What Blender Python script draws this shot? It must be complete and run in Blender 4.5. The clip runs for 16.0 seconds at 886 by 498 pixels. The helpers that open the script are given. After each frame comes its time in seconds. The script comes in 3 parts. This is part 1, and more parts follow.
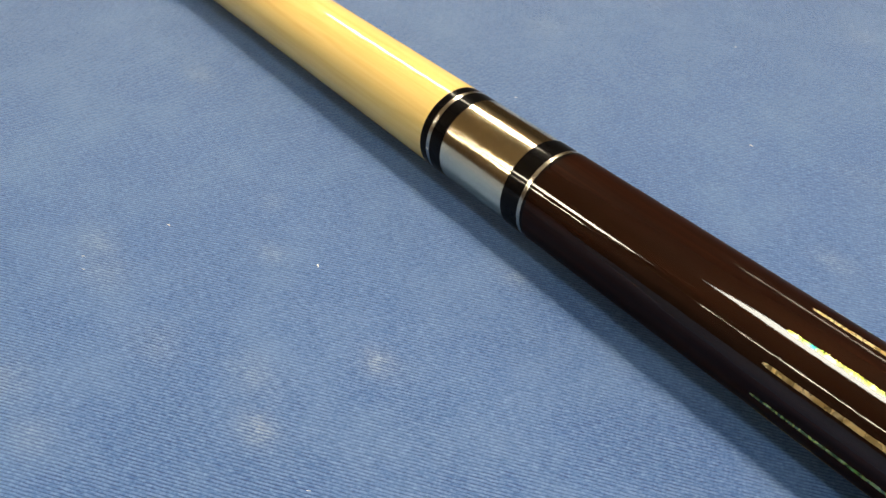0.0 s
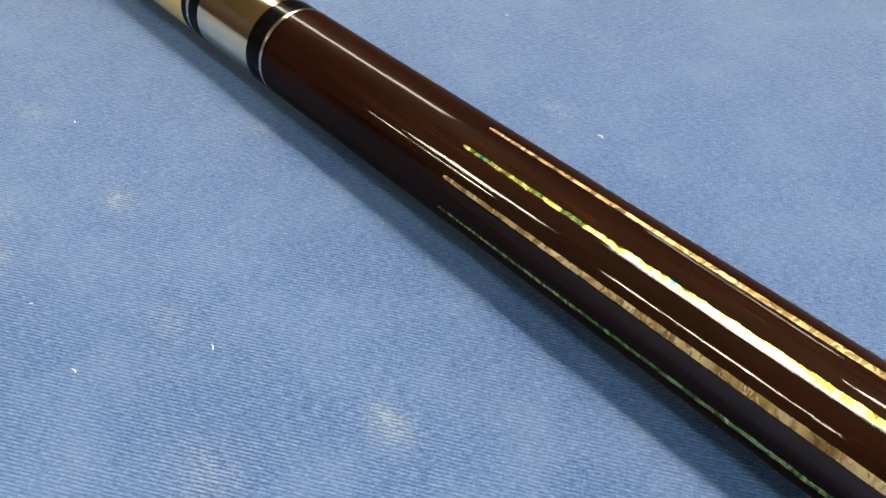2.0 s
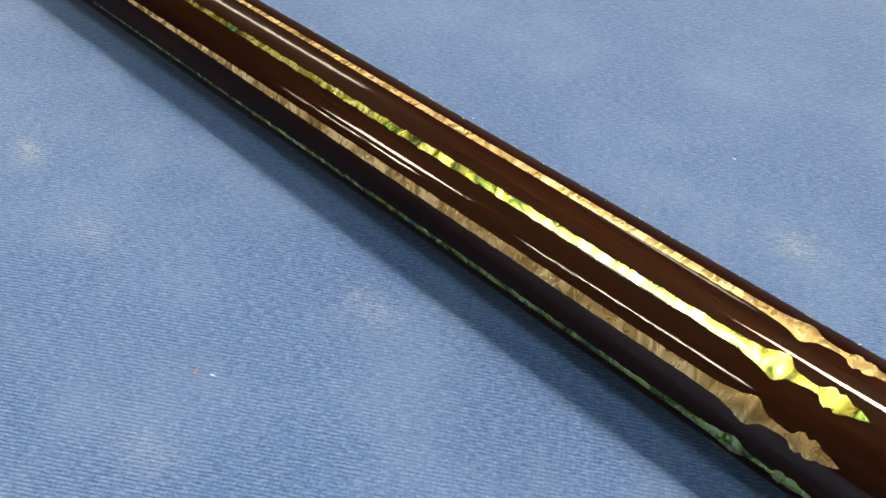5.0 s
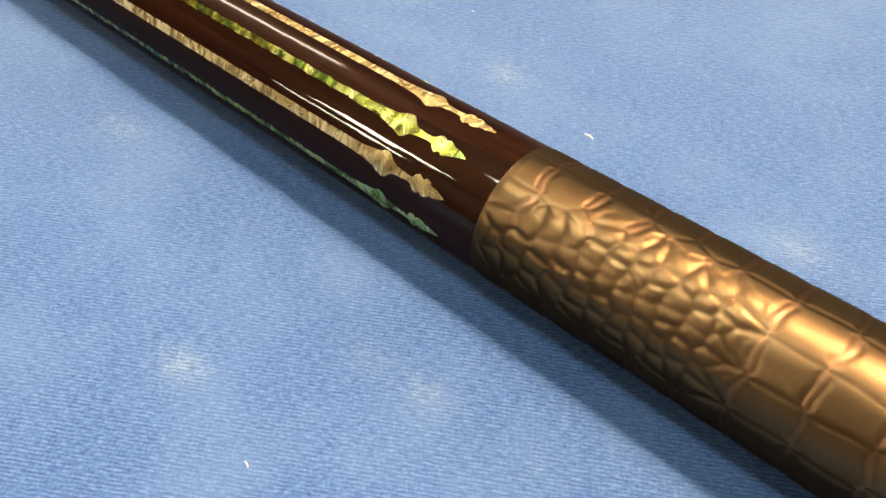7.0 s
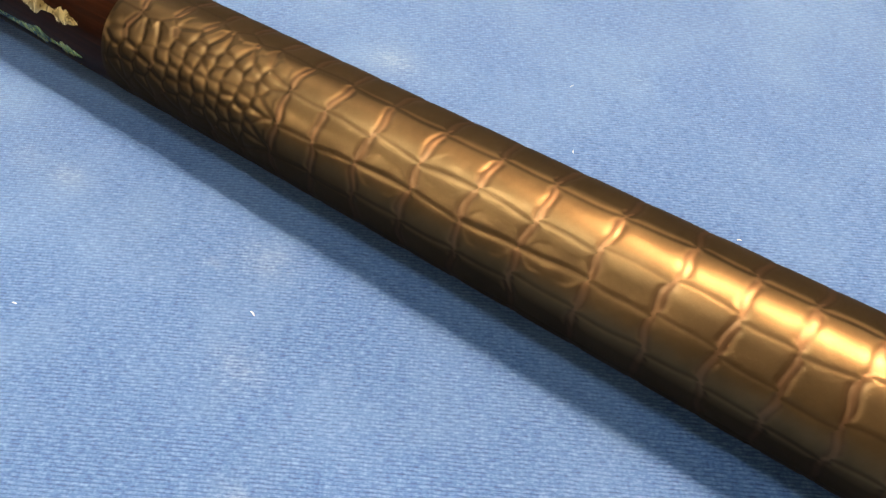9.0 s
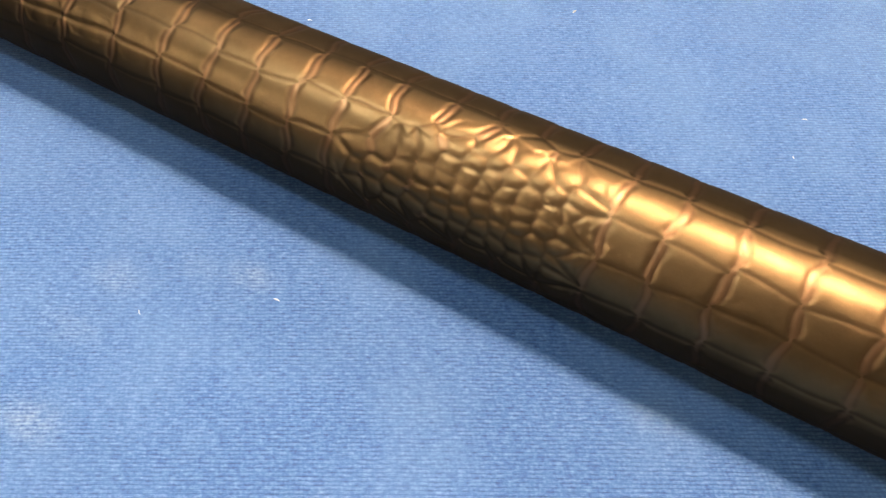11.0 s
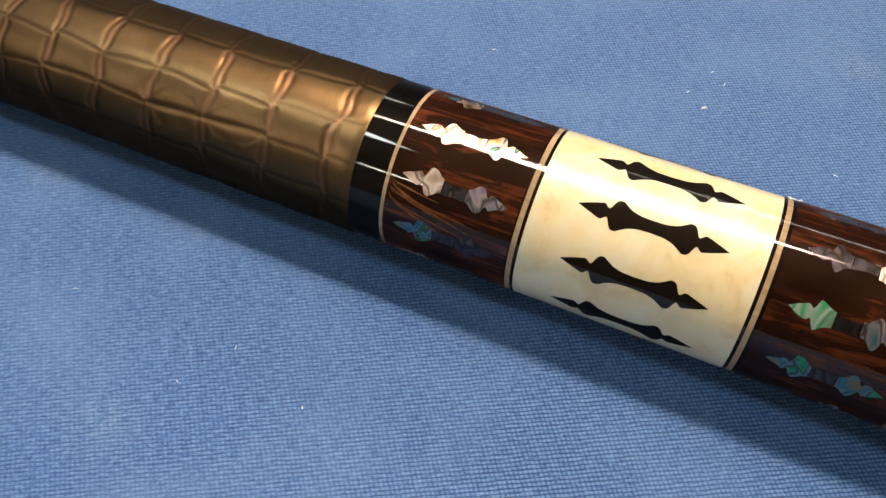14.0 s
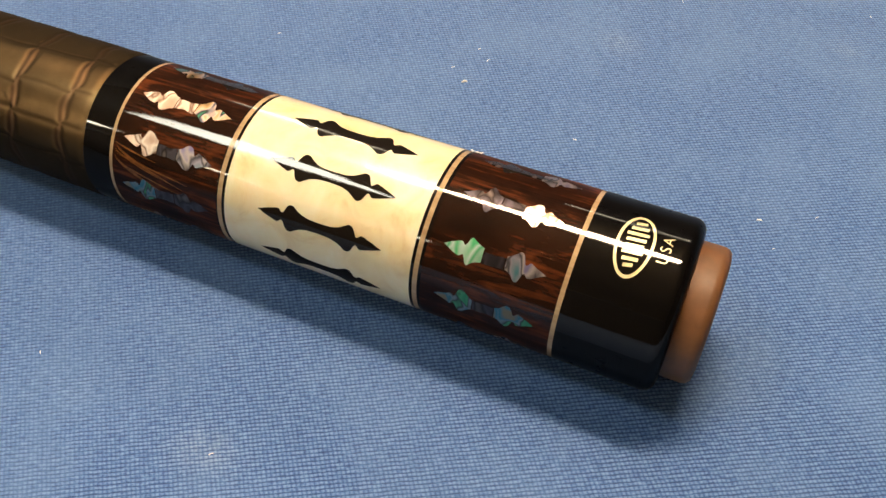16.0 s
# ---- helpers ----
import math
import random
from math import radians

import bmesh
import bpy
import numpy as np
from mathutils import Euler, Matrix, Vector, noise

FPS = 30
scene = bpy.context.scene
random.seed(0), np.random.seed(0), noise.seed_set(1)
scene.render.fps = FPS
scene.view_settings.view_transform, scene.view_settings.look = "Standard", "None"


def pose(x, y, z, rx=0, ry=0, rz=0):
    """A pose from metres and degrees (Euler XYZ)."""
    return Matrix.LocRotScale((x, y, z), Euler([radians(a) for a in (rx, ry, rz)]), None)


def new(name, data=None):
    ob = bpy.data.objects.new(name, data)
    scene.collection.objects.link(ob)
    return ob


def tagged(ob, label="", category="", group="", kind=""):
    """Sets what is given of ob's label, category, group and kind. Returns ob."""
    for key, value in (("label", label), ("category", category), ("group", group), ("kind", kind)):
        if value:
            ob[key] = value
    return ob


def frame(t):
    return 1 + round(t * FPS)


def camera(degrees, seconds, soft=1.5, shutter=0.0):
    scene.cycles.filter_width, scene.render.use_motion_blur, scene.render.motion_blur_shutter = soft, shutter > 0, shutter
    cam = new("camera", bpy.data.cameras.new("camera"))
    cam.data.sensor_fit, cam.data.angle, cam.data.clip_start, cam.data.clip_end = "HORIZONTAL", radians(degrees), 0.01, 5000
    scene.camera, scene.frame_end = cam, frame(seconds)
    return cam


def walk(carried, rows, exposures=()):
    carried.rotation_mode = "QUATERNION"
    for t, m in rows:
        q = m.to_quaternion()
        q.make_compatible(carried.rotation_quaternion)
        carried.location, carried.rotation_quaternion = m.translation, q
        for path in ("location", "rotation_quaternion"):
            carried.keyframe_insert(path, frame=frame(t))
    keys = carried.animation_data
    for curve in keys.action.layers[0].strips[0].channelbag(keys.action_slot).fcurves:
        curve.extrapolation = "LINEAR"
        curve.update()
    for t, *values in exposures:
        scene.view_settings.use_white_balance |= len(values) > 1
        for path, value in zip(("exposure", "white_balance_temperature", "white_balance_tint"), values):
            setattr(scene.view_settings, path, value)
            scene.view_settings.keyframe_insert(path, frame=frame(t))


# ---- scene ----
# The place: a two-piece billiard cue lying on the blue cloth of a billiard table.
# The cue's axis runs along +x from the joint (x = 0) to the bumper (x = 0.725); the cloth is z = 0.
cam = camera(50.46, 16.0, soft=1.5)
PATH = [
    (0.0, (0.15134, -0.12280, 0.13585, 49.903, -0.398, 51.973)),
    (0.5, (0.16314, -0.11916, 0.13034, 49.255, -1.503, 50.866)),
    (1.0, (0.17481, -0.11588, 0.12930, 48.471, -1.554, 49.960)),
    (1.5, (0.18863, -0.11129, 0.12974, 47.603, -1.501, 49.066)),
    (2.0, (0.20168, -0.10818, 0.12976, 47.154, -1.686, 47.927)),
    (2.5, (0.21353, -0.10886, 0.12984, 46.901, -1.820, 47.070)),
    (3.0, (0.22794, -0.11002, 0.13007, 46.799, -1.769, 46.456)),
    (3.5, (0.24434, -0.10850, 0.13142, 46.406, -1.728, 46.009)),
    (4.0, (0.26264, -0.10641, 0.13330, 45.978, -1.830, 45.379)),
    (4.5, (0.28213, -0.10479, 0.13287, 45.321, -1.564, 44.479)),
    (4.7, (0.28949, -0.10382, 0.13274, 44.913, -1.364, 44.139)),
    (6.8, (0.36778, -0.09860, 0.12901, 44.924, -0.224, 42.713)),
    (7.0, (0.37308, -0.09875, 0.12693, 44.526, -0.121, 42.396)),
    (7.5, (0.39058, -0.09891, 0.12541, 43.866, 0.164, 41.106)),
    (8.0, (0.41284, -0.09860, 0.13103, 43.413, -0.174, 39.231)),
    (8.5, (0.43279, -0.10002, 0.13351, 42.833, -0.581, 37.673)),
    (8.7, (0.44139, -0.10153, 0.13462, 42.588, -0.663, 37.141)),
    (10.8, (0.53743, -0.10315, 0.13925, 37.935, -0.204, 31.365)),
    (11.0, (0.54487, -0.10213, 0.14045, 37.874, -0.451, 30.703)),
    (11.5, (0.56397, -0.10250, 0.14039, 37.865, -1.344, 28.338)),
    (12.0, (0.58850, -0.10097, 0.13824, 37.253, -1.323, 26.649)),
    (12.5, (0.60864, -0.10191, 0.13920, 37.099, -1.448, 25.307)),
    (13.0, (0.62689, -0.10214, 0.14121, 36.050, -1.532, 23.945)),
    (13.5, (0.64492, -0.10185, 0.14411, 36.057, -1.036, 23.704)),
    (14.0, (0.65877, -0.10318, 0.14643, 35.964, -1.013, 23.570)),
    (14.5, (0.67412, -0.10226, 0.14725, 36.333, -0.939, 23.527)),
    (15.0, (0.68781, -0.10099, 0.14949, 36.695, -0.652, 23.694)),
    (15.5, (0.70070, -0.10107, 0.15121, 36.713, -0.307, 23.547)),
    (16.0, (0.71711, -0.09798, 0.15184, 37.009, 0.619, 23.427)),
]
EXPOSURES = [(0.0, -1.04, 6450, 10), (1.5, -0.88, 6450, 10), (3.0, -0.62, 6450, 10), (4.5, -0.82, 6600, 10), (7.0, -0.38, 6600, 10), (8.7, -0.33, 6600, 10), (10.8, -0.32, 6150, 10), (12.0, -0.54, 5750, 10), (13.0, -0.90, 5750, 10), (14.0, -0.98, 5850, 10), (15.0, -0.94, 6150, 10), (16.0, -0.85, 6700, 10)]
walk(cam, [(t, pose(*p)) for t, p in PATH], EXPOSURES)

# ---- world and lamps ----
world = bpy.data.worlds.new("world")
scene.world = world
world.use_nodes = True
world.node_tree.nodes["Background"].inputs[0].default_value = (0.9, 0.85, 0.75, 1)
world.node_tree.nodes["Background"].inputs[1].default_value = 0.02
CEILING, LAMP_HEIGHT = 2.9, 2.0
WARM, MILD, PALE = (1.0, 0.72, 0.48), (1.0, 0.88, 0.66), (0.98, 0.95, 0.80)
# each hanging lamp: centre x, y, length, width, turn in degrees, strength, colour
FIXTURES = [(-2.27, 1.10, 1.20, 0.25, 8, 130.0, MILD),
            (-3.0, -3.5, 1.20, 0.04, 10, 110.0, MILD), (-0.88, 2.58, 1.15, 0.13, -33, 100.0, MILD), (0.75, 2.75, 1.20, 0.10, 10, 80.0, MILD), (-0.98, -3.1, 1.20, 0.04, 10, 75.0, MILD)]
# flat glowing panels: corners, strength, colour
PANELS = [([(-0.20, 0.50), (0.42, 0.48), (0.98, 0.74), (0.42, 0.76)], 240.0, WARM),
          ([(-0.86, -0.60), (-0.45, -0.66), (-0.05, -0.60), (-0.24, -0.34), (-0.45, -0.18), (-0.70, -0.30)], 41.0, PALE),
          ([(-2.55, -2.54), (-2.02, -2.50), (-1.48, -2.15), (-2.09, -2.19)], 80.0, MILD)]


# ---- materials ----
def material(name):
    mat = bpy.data.materials.new(name)
    mat.use_nodes = True
    nt = mat.node_tree
    return mat, nt, nt.nodes["Principled BSDF"]


def node(nt, kind, **props):
    n = nt.nodes.new(kind)
    for key, value in props.items():
        if key == "operation":
            n.operation = value
        elif key == "blend":
            n.data_type = "RGBA"
            n.blend_type = value
        elif key == "attribute":
            n.attribute_name = value
        elif key == "feature":
            n.feature = value
    return n


def link(nt, a, b):
    nt.links.new(a, b)


def math_node(nt, op, a, b=None, c=None):
    n = node(nt, "ShaderNodeMath", operation=op)
    for i, v in enumerate((a, b, c)):
        if v is None:
            continue
        if isinstance(v, (int, float)):
            n.inputs[i].default_value = v
        else:
            link(nt, v, n.inputs[i])
    return n.outputs[0]


def ramp(nt, fac, stops):
    n = nt.nodes.new("ShaderNodeValToRGB")
    els = n.color_ramp.elements
    while len(els) < len(stops):
        els.new(0.5)
    for el, (pos, col) in zip(els, stops):
        el.position = pos
        el.color = (*col, 1) if len(col) == 3 else col
    link(nt, fac, n.inputs[0])
    return n.outputs[0]


def noise_tex(nt, vec, scale, detail=4, rough=0.55, distortion=0.0):
    n = nt.nodes.new("ShaderNodeTexNoise")
    n.inputs["Scale"].default_value = scale
    n.inputs["Detail"].default_value = detail
    n.inputs["Roughness"].default_value = rough
    n.inputs["Distortion"].default_value = distortion
    link(nt, vec, n.inputs["Vector"])
    return n.outputs[0]


def mapped(nt, scale=(1, 1, 1), rot=(0, 0, 0)):
    tc = nt.nodes.new("ShaderNodeTexCoord")
    m = nt.nodes.new("ShaderNodeMapping")
    m.inputs["Scale"].default_value = scale
    m.inputs["Rotation"].default_value = rot
    link(nt, tc.outputs["Object"], m.inputs["Vector"])
    return m.outputs[0]


def mix(nt, fac, a, b, blend="MIX"):
    n = node(nt, "ShaderNodeMix", blend=blend)
    ins = {"f": n.inputs[0], "a": n.inputs[6], "b": n.inputs[7]}
    for key, v in (("f", fac), ("a", a), ("b", b)):
        if isinstance(v, (int, float)):
            ins[key].default_value = v
        elif isinstance(v, tuple):
            ins[key].default_value = (*v, 1)
        else:
            link(nt, v, ins[key])
    return n.outputs[2]


def bump(nt, bsdf, height, strength, distance):
    b = nt.nodes.new("ShaderNodeBump")
    b.inputs["Strength"].default_value = strength
    b.inputs["Distance"].default_value = distance
    link(nt, height, b.inputs["Height"])
    link(nt, b.outputs[0], bsdf.inputs["Normal"])


def glossy_coat(bsdf, weight=1.0, rough=0.03):
    bsdf.inputs["Coat Weight"].default_value = weight
    bsdf.inputs["Coat IOR"].default_value = 1.32
    if weight >= 1:
        bsdf.inputs["Specular IOR Level"].default_value = 0.02
    bsdf.inputs["Coat Roughness"].default_value = rough


def varnish(mat, gloss=0.048, rough=0.025):
    """A hard clear lacquer over a dark ground: a sharp, weak gloss that fades towards the edges, with fine scratches."""
    nt = mat.node_tree
    b = nt.nodes["Principled BSDF"]
    b.inputs["Coat Weight"].default_value = 0.0
    b.inputs["Specular IOR Level"].default_value = 0.02
    g = nt.nodes.new("ShaderNodeBsdfGlossy")
    # gloss colour lowered by view angle, so the flanks stay dark above the cloth
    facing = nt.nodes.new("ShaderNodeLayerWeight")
    link(nt, ramp(nt, facing.outputs["Facing"], [(0.15, (gloss, gloss, gloss)), (0.32, (gloss * 0.18, gloss * 0.18, gloss * 0.18))]), g.inputs["Color"])
    g.inputs["Roughness"].default_value = rough
    bump(nt, g, noise_tex(nt, mapped(nt, (35, 2600, 2600)), 1.0, 3, 0.7), 0.025, 0.0002)
    add = nt.nodes.new("ShaderNodeAddShader")
    link(nt, b.outputs[0], add.inputs[0])
    link(nt, g.outputs[0], add.inputs[1])
    link(nt, add.outputs[0], nt.nodes["Material Output"].inputs["Surface"])
    return mat


def plain(name, colour, rough, metal=0.0, coat=0.0, vary=0.15, scale=400):
    mat, nt, b = material(name)
    n = noise_tex(nt, mapped(nt), scale, 5)
    dark = tuple(c * (1 - vary) for c in colour)
    lite = tuple(min(1, c * (1 + vary)) for c in colour)
    link(nt, ramp(nt, n, [(0.3, dark), (0.7, lite)]), b.inputs["Base Color"])
    link(nt, ramp(nt, n, [(0.2, (rough * 0.8,) * 3), (0.8, (rough * 1.2,) * 3)]), b.inputs["Roughness"])
    b.inputs["Metallic"].default_value = metal
    glossy_coat(b, coat)
    return mat


def make_cloth():
    """Worsted blue cloth: slanting ribs, a finer cross thread, fibre fuzz, chalk dust in patches."""
    mat, nt, b = material("blue_cloth")
    tc = nt.nodes.new("ShaderNodeTexCoord")
    sep = nt.nodes.new("ShaderNodeSeparateXYZ")
    link(nt, tc.outputs["Object"], sep.inputs[0])
    x, y = sep.outputs[0], sep.outputs[1]
    # rib phase: y - 0.70 x + 0.11 x^2, the warp is pulled round slightly along the table
    x2 = math_node(nt, "MULTIPLY", x, x)
    phase = math_node(nt, "ADD", math_node(nt, "MULTIPLY_ADD", x, -0.70, y), math_node(nt, "MULTIPLY", x2, 0.11))
    cross = math_node(nt, "MULTIPLY_ADD", y, 0.75, x)
    wobble = math_node(nt, "MULTIPLY", noise_tex(nt, tc.outputs["Object"], 260, 3), 1.8)

    def wave(along, period):
        return math_node(nt, "ABSOLUTE", math_node(nt, "SINE", math_node(nt, "MULTIPLY_ADD", along, math.pi / period, wobble)))

    # ribs with a dark furrow between them; the cross threads show as flecks along each rib
    ridge = math_node(nt, "MINIMUM", math_node(nt, "MULTIPLY", wave(phase, 0.00086), 1.3), 1.0)
    depth = math_node(nt, "MULTIPLY_ADD", noise_tex(nt, tc.outputs["Object"], 150, 3), 1.3, math_node(nt, "MULTIPLY_ADD", wave(phase, 0.00172), 0.3, 0.2))
    rib = math_node(nt, "MULTIPLY", math_node(nt, "SUBTRACT", ridge, 0.72), depth)
    # weave contrast set by position: it grows along x past 0.53
    weave_gain = math_node(nt, "MINIMUM", math_node(nt, "MAXIMUM", math_node(nt, "MULTIPLY_ADD", x, 5.0, -2.55), 0.12), 0.75)
    # rib contrast is raised towards the near corner as well
    near_ribs = math_node(nt, "MULTIPLY_ADD", y, -4.5, math_node(nt, "MULTIPLY_ADD", x, -3.0, 0.62))
    ribbed = math_node(nt, "MAXIMUM", weave_gain, math_node(nt, "MINIMUM", near_ribs, 0.6))
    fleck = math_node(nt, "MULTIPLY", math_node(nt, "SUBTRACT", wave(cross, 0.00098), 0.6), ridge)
    weave = math_node(nt, "MULTIPLY_ADD", math_node(nt, "MULTIPLY", fleck, weave_gain), 0.9, math_node(nt, "MULTIPLY", rib, math_node(nt, "MULTIPLY_ADD", ribbed, 1.0, 0.38)))
    # fibres drawn out along the ribs
    comb = nt.nodes.new("ShaderNodeCombineXYZ")
    link(nt, math_node(nt, "MULTIPLY", phase, 1900.0), comb.inputs[0])
    link(nt, math_node(nt, "MULTIPLY", cross, 420.0), comb.inputs[1])
    fuzz = noise_tex(nt, comb.outputs[0], 1.0, 5, 0.7)
    grain = noise_tex(nt, tc.outputs["Object"], 1500, 2)
    blotch = noise_tex(nt, tc.outputs["Object"], 38, 5, 0.6)
    fine = math_node(nt, "MULTIPLY_ADD", weave, 0.38, fuzz)
    fine = math_node(nt, "MULTIPLY_ADD", math_node(nt, "SUBTRACT", grain, 0.5), 0.45, fine)
    base = ramp(nt, fine, [(0.22, (0.012, 0.044, 0.165)), (0.5, (0.044, 0.122, 0.336)), (0.80, (0.143, 0.263, 0.535))])
    worn = mix(nt, math_node(nt, "MULTIPLY", ramp(nt, blotch, [(0.45, (0, 0, 0)), (0.72, (1, 1, 1))]), 0.34), base, (0.133, 0.25, 0.485))
    at = node(nt, "ShaderNodeAttribute", attribute="chalk")
    dust = math_node(nt, "MULTIPLY", at.outputs["Fac"], ramp(nt, math_node(nt, "MULTIPLY_ADD", fine, 0.6, math_node(nt, "MULTIPLY", noise_tex(nt, tc.outputs["Object"], 420, 4), 0.5)), [(0.42, (0, 0, 0)), (0.72, (1, 1, 1))]))
    col = mix(nt, dust, worn, (0.46, 0.56, 0.62))
    link(nt, col, b.inputs["Base Color"])
    b.inputs["Roughness"].default_value = 0.7
    b.inputs["Specular IOR Level"].default_value = 0.32
    b.inputs["Sheen Weight"].default_value = 1.0
    b.inputs["Sheen Roughness"].default_value = 0.4
    b.inputs["Sheen Tint"].default_value = (0.77, 0.875, 1, 1)
    bump(nt, b, math_node(nt, "MULTIPLY_ADD", weave, 0.8, noise_tex(nt, comb.outputs[0], 0.5, 1)), 0.25, 0.0004)
    return mat


def make_wood(name, dark, mid, lite, coat, stretch=(14, 420, 420), rough=0.4, streak=0.5):
    mat, nt, b = material(name)
    v = mapped(nt, stretch)
    n1 = noise_tex(nt, v, 1.0, 6, 0.6, 0.6)
    n2 = noise_tex(nt, mapped(nt, (60, 1500, 1500)), 1.0, 3)
    f = math_node(nt, "MULTIPLY_ADD", math_node(nt, "SUBTRACT", n2, 0.5), streak, n1)
    link(nt, ramp(nt, f, [(0.28, dark), (0.52, mid), (0.78, lite)]), b.inputs["Base Color"])
    b.inputs["Roughness"].default_value = rough
    glossy_coat(b, coat, 0.025)
    b.inputs["Specular IOR Level"].default_value = 0.02
    return mat


def make_pearl(name, stops, scale, rough=(0.3, 0.5), metal=0.8):
    """Shell: patches of changing hue, each patch tilted a little so that it flashes on its own."""
    mat, nt, b = material(name)
    v0 = mapped(nt, (scale * 1.5, scale * 0.9, scale * 0.9), (0, 0, 0.7))
    info = nt.nodes.new("ShaderNodeObjectInfo")
    shift = nt.nodes.new("ShaderNodeVectorMath")
    link(nt, v0, shift.inputs[0])
    link(nt, math_node(nt, "MULTIPLY", info.outputs["Random"], 60.0), shift.inputs[1])
    v = shift.outputs[0]
    n1 = noise_tex(nt, v, 1.0, 1, 0.5, 0.7)
    n2 = noise_tex(nt, v, 3.5, 3, 0.6, 0.8)
    f = math_node(nt, "MULTIPLY_ADD", math_node(nt, "SUBTRACT", n2, 0.5), 0.07, n1)
    link(nt, ramp(nt, f, stops), b.inputs["Base Color"])
    b.inputs["Metallic"].default_value = metal
    link(nt, ramp(nt, n2, [(0.3, (rough[0],) * 3), (0.7, (rough[1],) * 3)]), b.inputs["Roughness"])
    b.inputs["Specular Tint"].default_value = (0.1, 0.1, 0.1, 1)
    bump(nt, b, n1, 0.05, 0.001)
    glossy_coat(b, 1.0, 0.03)
    return mat


def make_leather():
    mat, nt, b = material("bronze_leather")
    at = node(nt, "ShaderNodeAttribute", attribute="crease")
    n = noise_tex(nt, mapped(nt), 90, 5, 0.6)
    fine = noise_tex(nt, mapped(nt), 2600, 3)
    dapple = noise_tex(nt, mapped(nt, (1, 1.4, 1.4)), 260, 3, 0.55, 0.4)
    body = ramp(nt, n, [(0.3, (0.112, 0.071, 0.032)), (0.55, (0.150, 0.095, 0.043)), (0.8, (0.193, 0.121, 0.055))])
    welt = node(nt, "ShaderNodeAttribute", attribute="welt")
    body = mix(nt, math_node(nt, "MULTIPLY", welt.outputs["Fac"], 0.6), body, (0.24, 0.13, 0.07))
    # crease lines are darkened in the colour, besides being pressed into the relief
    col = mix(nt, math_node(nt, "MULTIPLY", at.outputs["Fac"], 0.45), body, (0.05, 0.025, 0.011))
    # dark hide under a bronze finish
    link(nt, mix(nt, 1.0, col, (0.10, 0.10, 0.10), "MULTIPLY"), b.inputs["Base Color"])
    b.inputs["Roughness"].default_value = 0.7
    b.inputs["Specular IOR Level"].default_value = 0.05
    g = nt.nodes.new("ShaderNodeBsdfGlossy")
    # shade put into the gloss: its colour fades to black towards grazing angles
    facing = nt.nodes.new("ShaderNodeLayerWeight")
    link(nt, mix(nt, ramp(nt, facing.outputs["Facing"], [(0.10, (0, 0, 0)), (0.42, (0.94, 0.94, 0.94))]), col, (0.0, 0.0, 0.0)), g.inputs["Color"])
    link(nt, math_node(nt, "MULTIPLY_ADD", dapple, 0.20, 0.275), g.inputs["Roughness"])
    grain = math_node(nt, "MULTIPLY_ADD", fine, 0.12, math_node(nt, "MULTIPLY", math_node(nt, "ADD", n, dapple), 0.4))
    bump(nt, b, grain, 0.25, 0.0004)
    bump(nt, g, grain, 0.25, 0.0004)
    add = nt.nodes.new("ShaderNodeAddShader")
    link(nt, b.outputs[0], add.inputs[0])
    link(nt, g.outputs[0], add.inputs[1])
    link(nt, add.outputs[0], nt.nodes["Material Output"].inputs["Surface"])
    return mat


def make_ivory():
    mat, nt, b = material("cream_resin")
    n = noise_tex(nt, mapped(nt, (1, 1, 1)), 130, 4, 0.6, 0.8)
    link(nt, ramp(nt, n, [(0.3, (0.79, 0.62, 0.31)), (0.45, (0.90, 0.77, 0.46)), (0.7, (0.94, 0.86, 0.61))]), b.inputs["Base Color"])
    b.inputs["Roughness"].default_value = 0.31
    b.inputs["Subsurface Weight"].default_value = 0.3
    b.inputs["Subsurface Radius"].default_value = (1.0, 0.7, 0.35)
    b.inputs["Subsurface Scale"].default_value = 0.004
    glossy_coat(b, 1.0, 0.03)
    b.inputs["Specular IOR Level"].default_value = 1.0
    return mat


def make_lamp(strength, colour):
    mat, nt, b = material("lit_diffuser")
    b.inputs["Base Color"].default_value = (0.9, 0.9, 0.88, 1)
    b.inputs["Emission Color"].default_value = (*colour, 1)
    b.inputs["Emission Strength"].default_value = strength
    return mat


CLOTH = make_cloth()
MAPLE = make_wood("pale_maple", (0.78, 0.57, 0.19), (0.86, 0.67, 0.25), (0.89, 0.72, 0.31), 1.0, rough=0.35, streak=0.25)
EBONY = make_wood("dark_stained_wood", (0.006, 0.0018, 0.0009), (0.013, 0.0038, 0.0016), (0.027, 0.0080, 0.0032), 1.0)
ROSEWOOD = make_wood("rosewood", (0.005, 0.0016, 0.001), (0.020, 0.006, 0.0028), (0.14, 0.036, 0.011), 1.0, stretch=(75, 240, 240), streak=0.5)
BLACK = plain("black_resin", (0.0025, 0.0025, 0.003), 0.3, coat=1.0)
STEEL = plain("polished_steel", (0.80, 0.70, 0.50), 0.15, metal=1.0, vary=0.05, scale=900)
SILVER = plain("silver_ring", (0.55, 0.50, 0.42), 0.25, metal=1.0, coat=0.5)
VENEER = make_wood("pale_veneer", (0.32, 0.21, 0.12), (0.42, 0.30, 0.18), (0.52, 0.40, 0.26), 1.0)
INLAY_BLACK = plain("black_inlay", (0.008, 0.006, 0.005), 0.35, coat=1.0)
